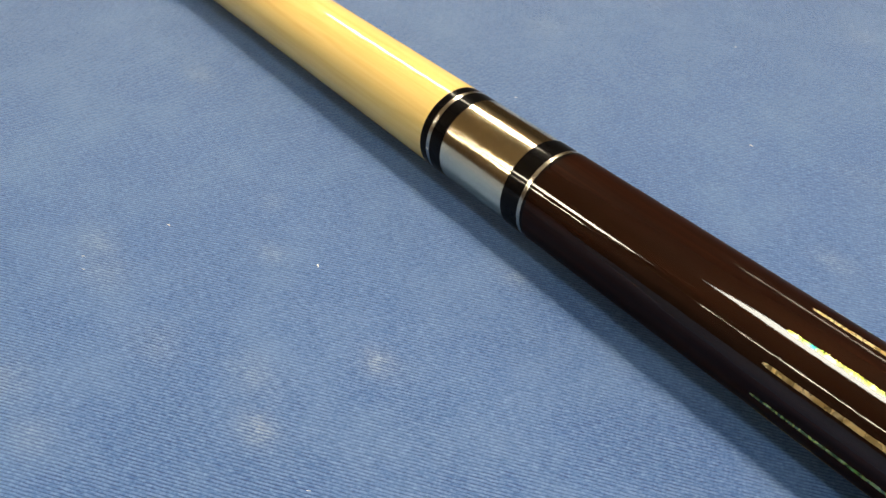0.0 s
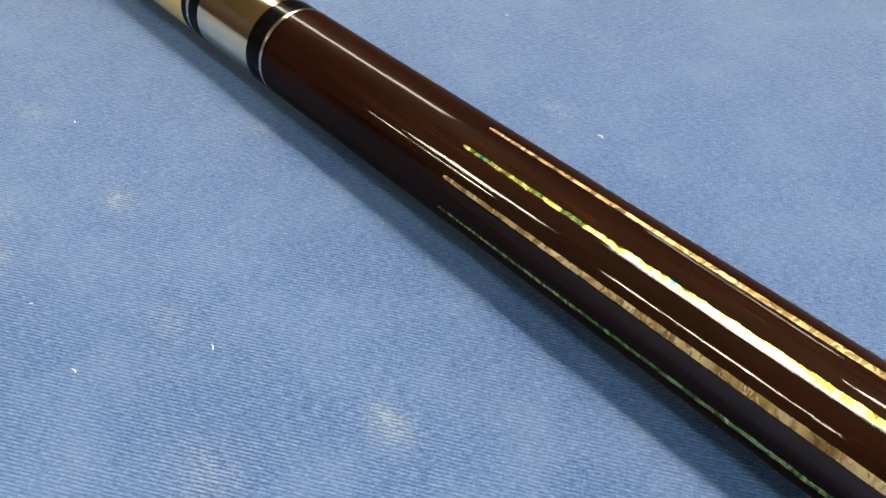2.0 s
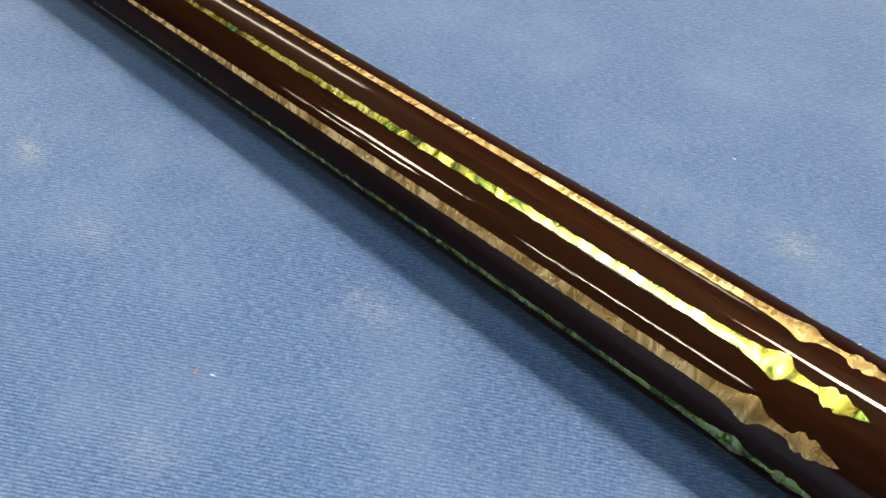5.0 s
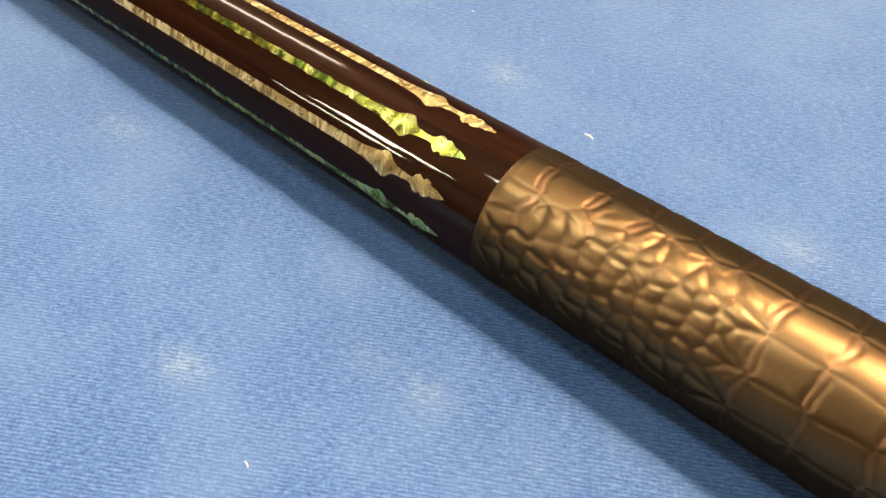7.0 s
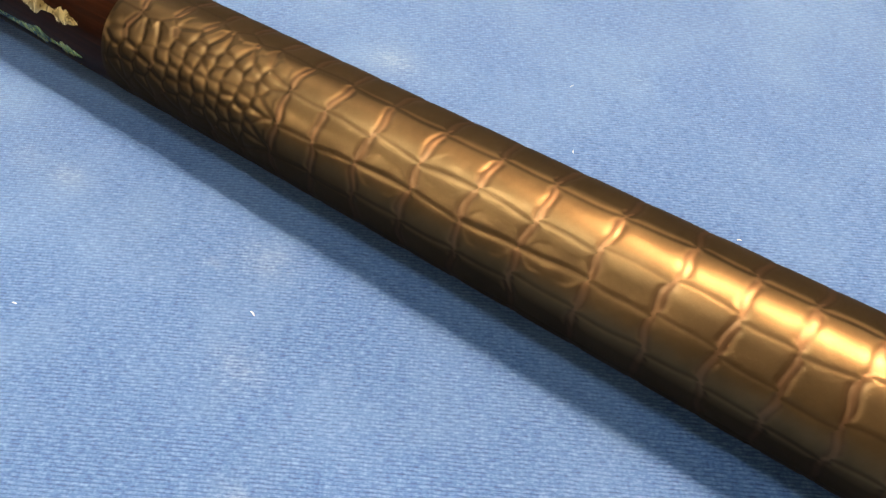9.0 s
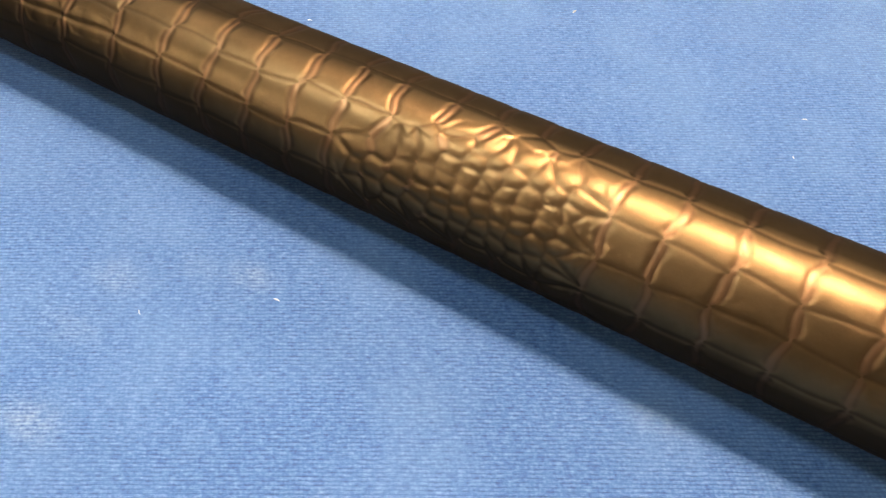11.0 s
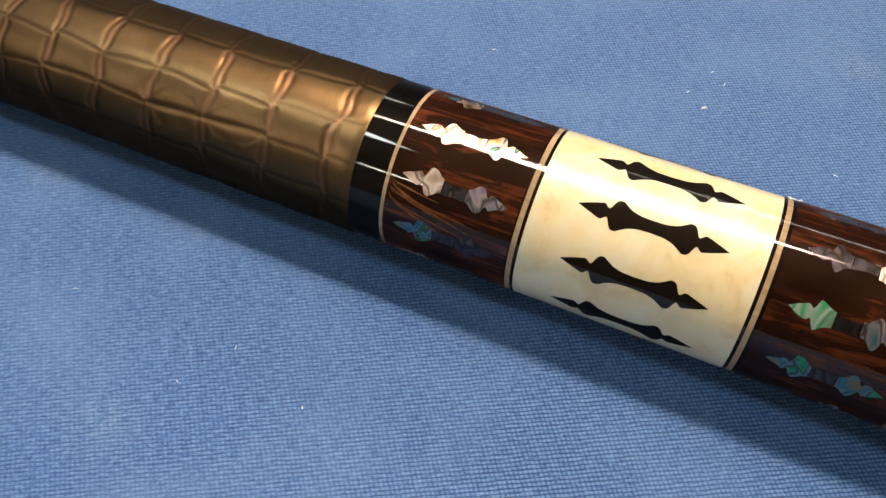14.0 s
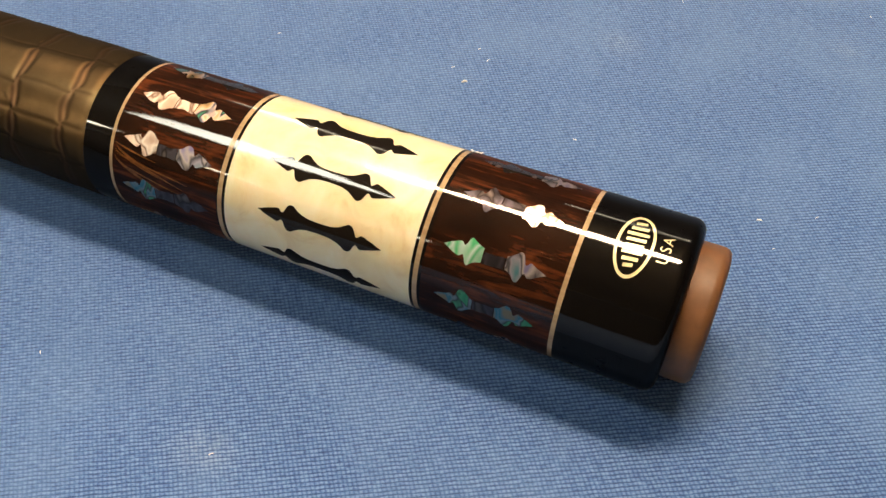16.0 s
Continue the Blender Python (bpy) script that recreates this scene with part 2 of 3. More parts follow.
ABALONE = make_pearl("abalone", [(0.20, (0.03, 0.30, 0.24)), (0.30, (0.36, 0.50, 0.07)), (0.37, (0.05, 0.09, 0.03)), (0.43, (0.50, 0.56, 0.10)), (0.50, (0.70, 0.72, 0.30)), (0.57, (0.52, 0.54, 0.08)), (0.63, (0.05, 0.06, 0.025)), (0.70, (0.34, 0.50, 0.07)), (0.80, (0.04, 0.36, 0.34))], 95, (0.2, 0.34), 0.95)
GOLD_SHELL = make_pearl("gold_shell", [(0.25, (0.34, 0.25, 0.10)), (0.42, (0.82, 0.68, 0.33)), (0.50, (0.44, 0.33, 0.14)), (0.58, (0.95, 0.84, 0.50)), (0.75, (0.46, 0.34, 0.15))], 90, (0.2, 0.36), 0.66)
PEARL = make_pearl("mother_of_pearl", [(0.22, (0.03, 0.26, 0.14)), (0.34, (0.10, 0.07, 0.045)), (0.42, (0.40, 0.27, 0.13)), (0.49, (0.62, 0.45, 0.36)), (0.55, (0.16, 0.17, 0.21)), (0.61, (0.03, 0.022, 0.018)), (0.70, (0.05, 0.25, 0.18)), (0.80, (0.10, 0.14, 0.26))], 230)
GREEN_SHELL = make_pearl("green_shell", [(0.25, (0.02, 0.20, 0.10)), (0.40, (0.06, 0.30, 0.14)), (0.47, (0.03, 0.05, 0.05)), (0.54, (0.16, 0.22, 0.24)), (0.62, (0.03, 0.16, 0.22)), (0.75, (0.20, 0.16, 0.10))], 260)
DARK_SHELL = make_pearl("dark_shell", [(0.25, (0.012, 0.010, 0.012)), (0.45, (0.05, 0.045, 0.055)), (0.55, (0.015, 0.012, 0.012)), (0.7, (0.11, 0.09, 0.085))], 220)
PINK_SHELL = make_pearl("pink_shell", [(0.25, (0.42, 0.27, 0.20)), (0.40, (0.70, 0.56, 0.46)), (0.48, (0.16, 0.09, 0.06)), (0.56, (0.78, 0.70, 0.62)), (0.68, (0.40, 0.24, 0.16)), (0.80, (0.30, 0.32, 0.40))], 190)
BRIGHT_SHELL = make_pearl("bright_green_shell", [(0.25, (0.05, 0.46, 0.20)), (0.42, (0.12, 0.62, 0.26)), (0.50, (0.70, 0.84, 0.78)), (0.60, (0.10, 0.50, 0.22)), (0.75, (0.62, 0.70, 0.68))], 170)
GREY_SHELL = make_pearl("grey_shell", [(0.25, (0.06, 0.22, 0.26)), (0.40, (0.32, 0.30, 0.36)), (0.48, (0.05, 0.05, 0.06)), (0.56, (0.42, 0.37, 0.36)), (0.66, (0.20, 0.18, 0.34)), (0.80, (0.08, 0.28, 0.24))], 190)
AMBER = plain("amber_lines", (0.16, 0.062, 0.018), 0.4, coat=1.0, vary=0.5, scale=900)
for lacquered in (EBONY, ROSEWOOD, BLACK, INLAY_BLACK):
    varnish(lacquered)
LEATHER = make_leather()
IVORY = make_ivory()
RUBBER = plain("brown_rubber", (0.150, 0.066, 0.025), 0.5, vary=0.2)
GILT = plain("gilt_print", (0.75, 0.62, 0.36), 0.35, metal=0.2, coat=0.6, vary=0.1)
LINT_GLINT = plain("pale_lint_glint", (0.8, 0.8, 0.78), 0.7)
RED_LINT = plain("red_lint", (0.5, 0.13, 0.1), 0.7)
PLASTER = plain("ceiling_plaster", (0.42, 0.30, 0.14), 0.8, vary=0.06, scale=20)
WALL = plain("wall_paint", (0.13, 0.09, 0.055), 0.8, vary=0.08, scale=15)
FLOOR = plain("floor_carpet", (0.09, 0.075, 0.065), 0.9, vary=0.3, scale=60)
TABLE_WOOD = make_wood("table_wood", (0.05, 0.02, 0.01), (0.09, 0.04, 0.02), (0.14, 0.07, 0.03), 0.3, stretch=(3, 40, 40))
ENAMEL = plain("white_enamel", (0.75, 0.74, 0.70), 0.4, vary=0.04)


# ---- building helpers ----
def mesh_object(name, verts, faces, mat, parent=None, smooth=True, label=""):
    me = bpy.data.meshes.new(name)
    me.from_pydata(verts, [], faces)
    me.materials.append(mat)
    if smooth:
        me.polygons.foreach_set("use_smooth", [True] * len(me.polygons))
    me.update()
    ob = new(name, me)
    if parent:
        ob.parent = parent
    if label:
        ob["label"] = label
    return ob


def box(name, lo, hi, mat, parent=None, label="", bevel=0.0):
    bm = bmesh.new()
    bmesh.ops.create_cube(bm, size=1)
    for v in bm.verts:
        v.co = Vector([lo[i] + (v.co[i] + 0.5) * (hi[i] - lo[i]) for i in range(3)])
    if bevel:
        bmesh.ops.bevel(bm, geom=bm.edges[:], offset=bevel, segments=2, affect="EDGES")
    me = bpy.data.meshes.new(name)
    bm.to_mesh(me)
    bm.free()
    me.materials.append(mat)
    ob = new(name, me)
    if parent:
        ob.parent = parent
    if label:
        ob["label"] = label
    return ob


# ---- the room ----
RX0, RX1, RY0, RY1, FLOOR_Z, T = -5.0, 4.0, -4.6, 4.6, -0.80, 0.12
tagged(box("floor", (RX0 - T, RY0 - T, FLOOR_Z - T), (RX1 + T, RY1 + T, FLOOR_Z), FLOOR), "dark worn carpet floor of the room", "floor", kind="structure")
tagged(box("ceiling", (RX0 - T, RY0 - T, CEILING), (RX1 + T, RY1 + T, CEILING + T), PLASTER), "plain tan plaster ceiling with lamps", "ceiling", kind="structure")
for nm, lo, hi in (("wall_north", (RX0 - T, RY1, FLOOR_Z), (RX1 + T, RY1 + T, CEILING)), ("wall_south", (RX0 - T, RY0 - T, FLOOR_Z), (RX1 + T, RY0, CEILING)),
                   ("wall_west", (RX0 - T, RY0, FLOOR_Z), (RX0, RY1, CEILING)), ("wall_east", (RX1, RY0, FLOOR_Z), (RX1 + T, RY1, CEILING))):
    tagged(box(nm, lo, hi, WALL), "plain tan painted wall of the room", "wall", kind="structure")

# ---- ceiling lamps ----
for fx, fy, length, width, turn, strength, colour in FIXTURES:
    lamp = tagged(new("hanging_light"), "long glowing lamp hung below the ceiling on rods", "ceiling light", "hanging lights")
    l2, w2, nseg = length / 2, width / 2, 24
    ring = [(w2 * math.cos(2 * math.pi * i / nseg), 0.03 * math.sin(2 * math.pi * i / nseg)) for i in range(nseg)]
    vs = [(sx * l2, cy, cz) for sx in (-1, 1) for cy, cz in ring]
    fs = [(i, (i + 1) % nseg, nseg + (i + 1) % nseg, nseg + i) for i in range(nseg)] + [tuple(range(nseg - 1, -1, -1)), tuple(range(nseg, 2 * nseg))]
    mesh_object("diffuser", vs, fs, make_lamp(strength, colour), lamp, smooth=False, label="glowing milky diffuser")
    # unseen tray added above the diffuser to keep its light off the ceiling
    if strength > 60:
        box("upward_light_block", (-l2, -w2 - 0.02, 0.034), (l2, w2 + 0.02, 0.05), ENAMEL, lamp, "added white metal tray blocking light above the diffuser", 0.004)
    for sx in (-1, 1):
        x0, x1 = sorted((sx * (l2 + 0.001), sx * (l2 + 0.02)))
        box("end_cap", (x0, -w2 - 0.005, -0.033), (x1, w2 + 0.005, 0.033), ENAMEL, lamp, "white end cap", 0.004)
        box("rod", (sx * (l2 + 0.01) - 0.004, -0.004, 0.05), (sx * (l2 + 0.01) + 0.004, 0.004, CEILING - LAMP_HEIGHT), ENAMEL, lamp, "thin hanging rod")
    lamp.matrix_basis = pose(fx, fy, LAMP_HEIGHT, 0, 0, turn)

for corners, strength, colour in PANELS:
    lamp = tagged(new("hanging_light"), "flat glowing panel lamp hung below the ceiling on rods", "ceiling light", "hanging lights")
    px, py = sum(c[0] for c in corners) / len(corners), sum(c[1] for c in corners) / len(corners)
    near = [(cx - px, cy - py) for cx, cy in corners]
    m = len(near)
    walls = [(i, (i + 1) % m, m + (i + 1) % m, m + i) for i in range(m)]
    lids = [tuple(range(m - 1, -1, -1)), tuple(range(m, 2 * m))]
    mesh_object("diffuser", [(cx, cy, cz) for cz in (-0.02, 0.0) for cx, cy in near], walls + lids, make_lamp(strength, colour), lamp, smooth=False, label="glowing milky diffuser")
    mesh_object("backing", [(1.02 * cx, 1.02 * cy, cz) for cz in (0.002, 0.03) for cx, cy in near], walls + lids, ENAMEL, lamp, smooth=False, label="white metal backing tray")
    for cx, cy in (near[0], near[m // 2]):
        box("rod", (0.8 * cx - 0.004, 0.8 * cy - 0.004, 0.03), (0.8 * cx + 0.004, 0.8 * cy + 0.004, CEILING - LAMP_HEIGHT), ENAMEL, lamp, "thin hanging rod")
    lamp.location = (px, py, LAMP_HEIGHT)

# ---- the table ----
table = tagged(new("billiard_table"), "billiard table covered with worn blue cloth, chalk-dusted", "billiard table")
table.location = (0.2, 0.1, FLOOR_Z)


def child_world(ob, parent):
    ob.parent = parent
    ob.matrix_parent_inverse = Matrix.Translation(parent.location).inverted()


base_ob = box("table_body", (-1.0, -0.48, FLOOR_Z), (1.4, 0.68, -0.03), TABLE_WOOD, bevel=0.01)
child_world(base_ob, table)
bed = box("slate_bed", (-1.05, -0.53, -0.03), (1.45, 0.73, -0.0015), plain("slate", (0.12, 0.12, 0.13), 0.7), bevel=0.001)
child_world(bed, table)
# smudges of chalk on the cloth: x, y, radius, strength
SMUDGES = [(0.0026, -0.054, 0.0035, 0.5), (0.0441, -0.0541, 0.004, 0.9), (0.0442, -0.0808, 0.0045, 0.8), (0.042, -0.0162, 0.004, 0.55), (0.082, -0.0635, 0.005, 0.4),
           (0.1264, -0.0475, 0.0045, 0.9), (0.1588, -0.052, 0.006, 0.4), (0.2107, -0.0259, 0.004, 0.5), (0.2749, -0.0562, 0.0045, 0.8), (0.2138, -0.0254, 0.005, 0.5),
           (0.2617, 0.0457, 0.005, 0.8), (0.3093, -0.0329, 0.004, 0.5), (0.3581, -0.0251, 0.006, 0.4), (0.3387, 0.0388, 0.006, 0.6), (0.4416, -0.0443, 0.005, 0.4),
           (0.4631, -0.0314, 0.004, 0.5), (0.4498, -0.0738, 0.005, 0.7), (0.5034, -0.0637, 0.006, 0.6), (0.5707, 0.0839, 0.006, 0.8), (0.5386, -0.02, 0.004, 0.4)]
rs = random.Random(7)
SMUDGES += [(rs.uniform(-0.1, 0.85), rs.choice((rs.uniform(-0.13, -0.025), rs.uniform(0.02, 0.26))), rs.uniform(0.002, 0.007), rs.uniform(0.15, 0.5)) for _ in range(80)]
xs = np.unique(np.r_[np.linspace(-1.05, -0.16, 12), np.arange(-0.15, 0.9, 0.0016), np.linspace(0.91, 1.45, 8)])
ys = np.unique(np.r_[np.linspace(-0.53, -0.16, 8), np.arange(-0.15, 0.30, 0.0016), np.linspace(0.31, 0.73, 8)])
gx, gy = np.meshgrid(xs, ys, indexing="ij")
chalk = np.zeros(gx.shape)
for sx, sy, sr, ss in SMUDGES:
    i0, i1 = np.searchsorted(xs, (sx - 3 * sr, sx + 3 * sr))
    j0, j1 = np.searchsorted(ys, (sy - 3 * sr, sy + 3 * sr))
    d2 = ((gx[i0:i1, j0:j1] - sx) ** 2 + (1.6 * (gy[i0:i1, j0:j1] - sy)) ** 2) / sr ** 2
    chalk[i0:i1, j0:j1] = np.maximum(chalk[i0:i1, j0:j1], 0.46 * ss * np.exp(-d2))
nx, ny = gx.shape
idx = np.arange(nx * ny).reshape(nx, ny)
quads = np.stack([idx[:-1, :-1], idx[1:, :-1], idx[1:, 1:], idx[:-1, 1:]], -1).reshape(-1, 4)
me = bpy.data.meshes.new("cloth")
me.from_pydata(np.stack([gx.ravel(), gy.ravel(), np.zeros(nx * ny)], 1).tolist(), [], quads.tolist())
me.attributes.new("chalk", "FLOAT", "POINT").data.foreach_set("value", chalk.ravel().astype(np.float32))
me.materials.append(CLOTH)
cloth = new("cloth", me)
cloth["label"] = "blue worsted cloth with chalk smudges"
child_world(cloth, table)

# ---- the cue ----
R0, TAPER = 0.0107, 0.006895


def radius(x):
    """Radius of the cue, and height of its axis, at x: its underside lies along the cloth."""
    return max(R0 + TAPER * x, 0.0064)


def on_cue(x, th, dr=0.0):
    """The point of the cue's surface at x, at the angle th (radians) from the top, positive towards +y, dr proud of it."""
    r = radius(x)
    return (x, (r + dr) * math.sin(th), r + (r + dr) * math.cos(th))


cue = tagged(new("billiard_cue"), "glossy dark billiard cue with leather wrap lying on blue cloth", "billiard cue")


def turned(name, stations, mat, parent=cue, label="", seg=144, close=(False, False)):
    """A turned piece from stations (x, how far proud of the cue's taper)."""
    verts, faces = [], []
    for x, dr in stations:
        verts += [on_cue(x, 2 * math.pi * i / seg, dr) for i in range(seg)]
    for s in range(len(stations) - 1):
        a, b = s * seg, (s + 1) * seg
        faces += [(a + i, b + i, b + (i + 1) % seg, a + (i + 1) % seg) for i in range(seg)]
    if close[0]:
        faces.append(tuple(range(seg)))
    if close[1]:
        faces.append(tuple(range(len(verts) - 1, len(verts) - seg - 1, -1)))
    return mesh_object(name, verts, faces, mat, parent, True, label)


def band(name, x0, x1, mat, label="", parent=cue, dr=0.0):
    """A plain turned ring, flush with the cue or a hair proud."""
    n = max(1, int((x1 - x0) / 0.02))
    return turned(name, [(x0 + (x1 - x0) * i / n, dr) for i in range(n + 1)], mat, parent, label)


def inlay(name, x0, prof, th0, mat, parent, dr=0.00003, steps=60, ragged=0.0, seed=0, label="", drift=0.0):
    """A piece let into the cue along its length: prof gives (distance along, half-width)."""
    s = np.array([p[0] for p in prof])
    w = np.array([p[1] for p in prof])
    ss = np.linspace(s[0], s[-1], steps + 1)
    fine = np.linspace(s[0], s[-1], 2001)
    wide = np.interp(fine, s, w)
    sig = max(1.0, 0.00016 / (fine[1] - fine[0]))
    ker = np.exp(-0.5 * (np.arange(-int(3 * sig), int(3 * sig) + 1) / sig) ** 2)
    pad = len(ker) // 2
    wide = np.convolve(np.pad(wide, pad, mode="edge"), ker / ker.sum(), "valid")
    rr = random.Random(seed)
    phases = [rr.uniform(0, 6.3) for _ in range(6)]
    verts, faces, across = [], [], 6
    for q in ss:
        h = float(np.interp(q, fine, wide))
        lift = [ragged * (math.sin(q * 900 + phases[k]) * 0.6 + math.sin(q * 2300 + phases[k + 1]) * 0.4) * min(1, h / 0.0006) for k in (0, 3)]
        r = radius(x0 + q)
        a, b = -(h + lift[0]) / r, (h + lift[1]) / r
        if drift:
            lean = drift * ((q - s[0]) / (s[-1] - s[0])) ** 0.7
            a, b = a + lean, b + lean
        row = [on_cue(x0 + q, th0 + a, -0.0002), on_cue(x0 + q, th0 + a, dr)]
        row += [on_cue(x0 + q, th0 + a + (b - a) * j / across, dr) for j in range(across + 1)]
        row += [on_cue(x0 + q, th0 + b, dr), on_cue(x0 + q, th0 + b, -0.0002)]
        verts += row
    m = across + 5
    for i in range(steps):
        for j in range(m - 1):
            if j in (1, m - 3):
                continue
            a = i * m + j
            faces.append((a, a + m, a + m + 1, a + 1))
    return mesh_object(name, verts, faces, mat, parent, True, label)


# shaft and joint
turned("shaft", [(-0.72, -0.0055), (-0.7195, -0.0008), (-0.718, 0)] + [(-0.718 + 0.7185 * i / 40, 0) for i in range(1, 41)], MAPLE, label="pale varnished maple shaft", close=(True, False))
collar = band("shaft_collar", 0.0005, 0.0082, BLACK, "black resin collar")
band("silver_ring", 0.0029, 0.0040, SILVER, "thin silver ring", collar, 0.00004)
band("joint_sleeve", 0.0082, 0.0300, STEEL, "polished steel joint sleeve")
ring_collar = band("forearm_collar", 0.0300, 0.0372, BLACK, "black resin collar")
band("silver_ring", 0.0354, 0.0364, SILVER, "thin silver ring", ring_collar, 0.00004)
forearm = band("forearm", 0.0372, 0.3013, EBONY, "near-black brown stained wooden forearm")
DEG = math.pi / 180
STRIP = [(0, 0.0001), (0.0004, 0.00035), (0.002, 0.0004), (0.015, 0.00044), (0.03, 0.00052), (0.06, 0.00068), (0.10, 0.00085), (0.14, 0.00095), (0.165, 0.00092), (0.172, 0.00095),
         (0.176, 0.0011), (0.1790, 0.0016), (0.1808, 0.0024), (0.1818, 0.0025), (0.1826, 0.0016), (0.1836, 0.0009), (0.1852, 0.0007), (0.187, 0.0005), (0.1882, 0.0007), (0.1888, 0.0017), (0.1895, 0.0019), (0.1901, 0.0010),
         (0.1906, 0.0016), (0.1915, 0.0018), (0.1922, 0.0009), (0.1931, 0.0009), (0.1940, 0.0007), (0.1955, 0.0001)]
ABALONE_STRIP = [(s, w * (0.8 if s < 0.17 else 0.95)) for s, w in STRIP]
for k in range(10):
    green = k % 2 == 0
    inlay("inlay_strip", 0.098, ABALONE_STRIP if green else STRIP, (-26 + 36 * k) * DEG, ABALONE if green else GOLD_SHELL, forearm, steps=260, ragged=0.00013 if green else 0.00005, seed=k,
          label="iridescent green abalone strip" if green else "golden mother-of-pearl strip")

# leather wrap: a stamped hide whose pattern repeats along the cue
WRAP0, WRAP1, REPEAT = 0.3013, 0.6045, 0.1695
COLUMNS = [0.2995, 0.3077, 0.3173, 0.3260, 0.3340, 0.3417, 0.3504, 0.3597, 0.3705, 0.3815, 0.3932, 0.4048, 0.4178, 0.4300, 0.4403, 0.4500, 0.4600, 0.4690]
LINES = [[(0.30, -170), (0.47, -172)], [(0.30, -138), (0.47, -142)], [(0.30, -108), (0.47, -112)], [(0.30, -80), (0.38, -82), (0.42, -68), (0.47, -78)],
         [(0.30, -52), (0.342, -52), (0.38, -54), (0.405, -53), (0.418, -52), (0.43, -48), (0.44, -55), (0.45, -60), (0.47, -52)],
         [(0.30, -24), (0.342, -25), (0.3526, -37), (0.3651, -30), (0.3791, -33), (0.3932, -36), (0.405, -30), (0.418, -26), (0.43, -18), (0.4392, -30), (0.45, -34), (0.47, -26)],
         [(0.30, 10), (0.342, 8), (0.3705, 0), (0.3814, -1), (0.394, -3), (0.405, 0), (0.418, 1), (0.43, 5), (0.44, 0), (0.45, 4), (0.47, 10)],
         [(0.30, 40), (0.38, 36), (0.43, 42), (0.47, 39)], [(0.30, 72), (0.47, 74)], [(0.30, 104), (0.47, 107)], [(0.30, 138), (0.47, 140)]]


def patch_top(x):
    """The upper edge, in degrees round the cue, of the wedge of small beads."""
    return float(np.interp(x, (0.302, 0.312, 0.319, 0.330, 0.344), (-60, -38, -25, -14, -12)))


def scale_seeds():
    rw = random.Random(11)
    seeds = []
    for a, b in zip(COLUMNS[:-1], COLUMNS[1:]):
        xm = (a + b) / 2
        at = [np.interp(xm, [p[0] for p in ln], [p[1] for p in ln]) for ln in LINES]
        at.append(at[0] + 360)
        for lo, hi in zip(at[:-1], at[1:]):
            th = (lo + hi) / 2
            if 0.304 < xm < 0.3455 and -80 < th < patch_top(xm) + 6:
                continue
            seeds.append((xm + rw.uniform(-0.0004, 0.0004), th + rw.uniform(-4, 4)))
    # the patch of small beads, finer towards its blunt end
    n, x = 0, 0.3050
    while x < 0.3460:
        step = 14.5 if x < 0.322 else 12.0
        th = -84 + (n % 2) * step / 2
        while th < patch_top(x):
            seeds.append((x + rw.uniform(-0.0006, 0.0006), th + rw.uniform(-3, 3)))
            th += step
        x += 0.0044 if x < 0.322 else 0.0037
        n += 1
    return seeds


one = np.array(scale_seeds())
seeds = np.concatenate([one + (REPEAT * k, 0) for k in (-1, 0, 1, 2)])
NX, NT = 1250, 540
wx = np.linspace(WRAP0, WRAP1, NX)
wth = np.linspace(-180, 180, NT, endpoint=False)
verts = np.zeros((NX, NT, 3))
crease = np.zeros((NX, NT), np.float32)
welts = np.zeros((NX, NT), np.float32)
relief = np.zeros((NX, NT))
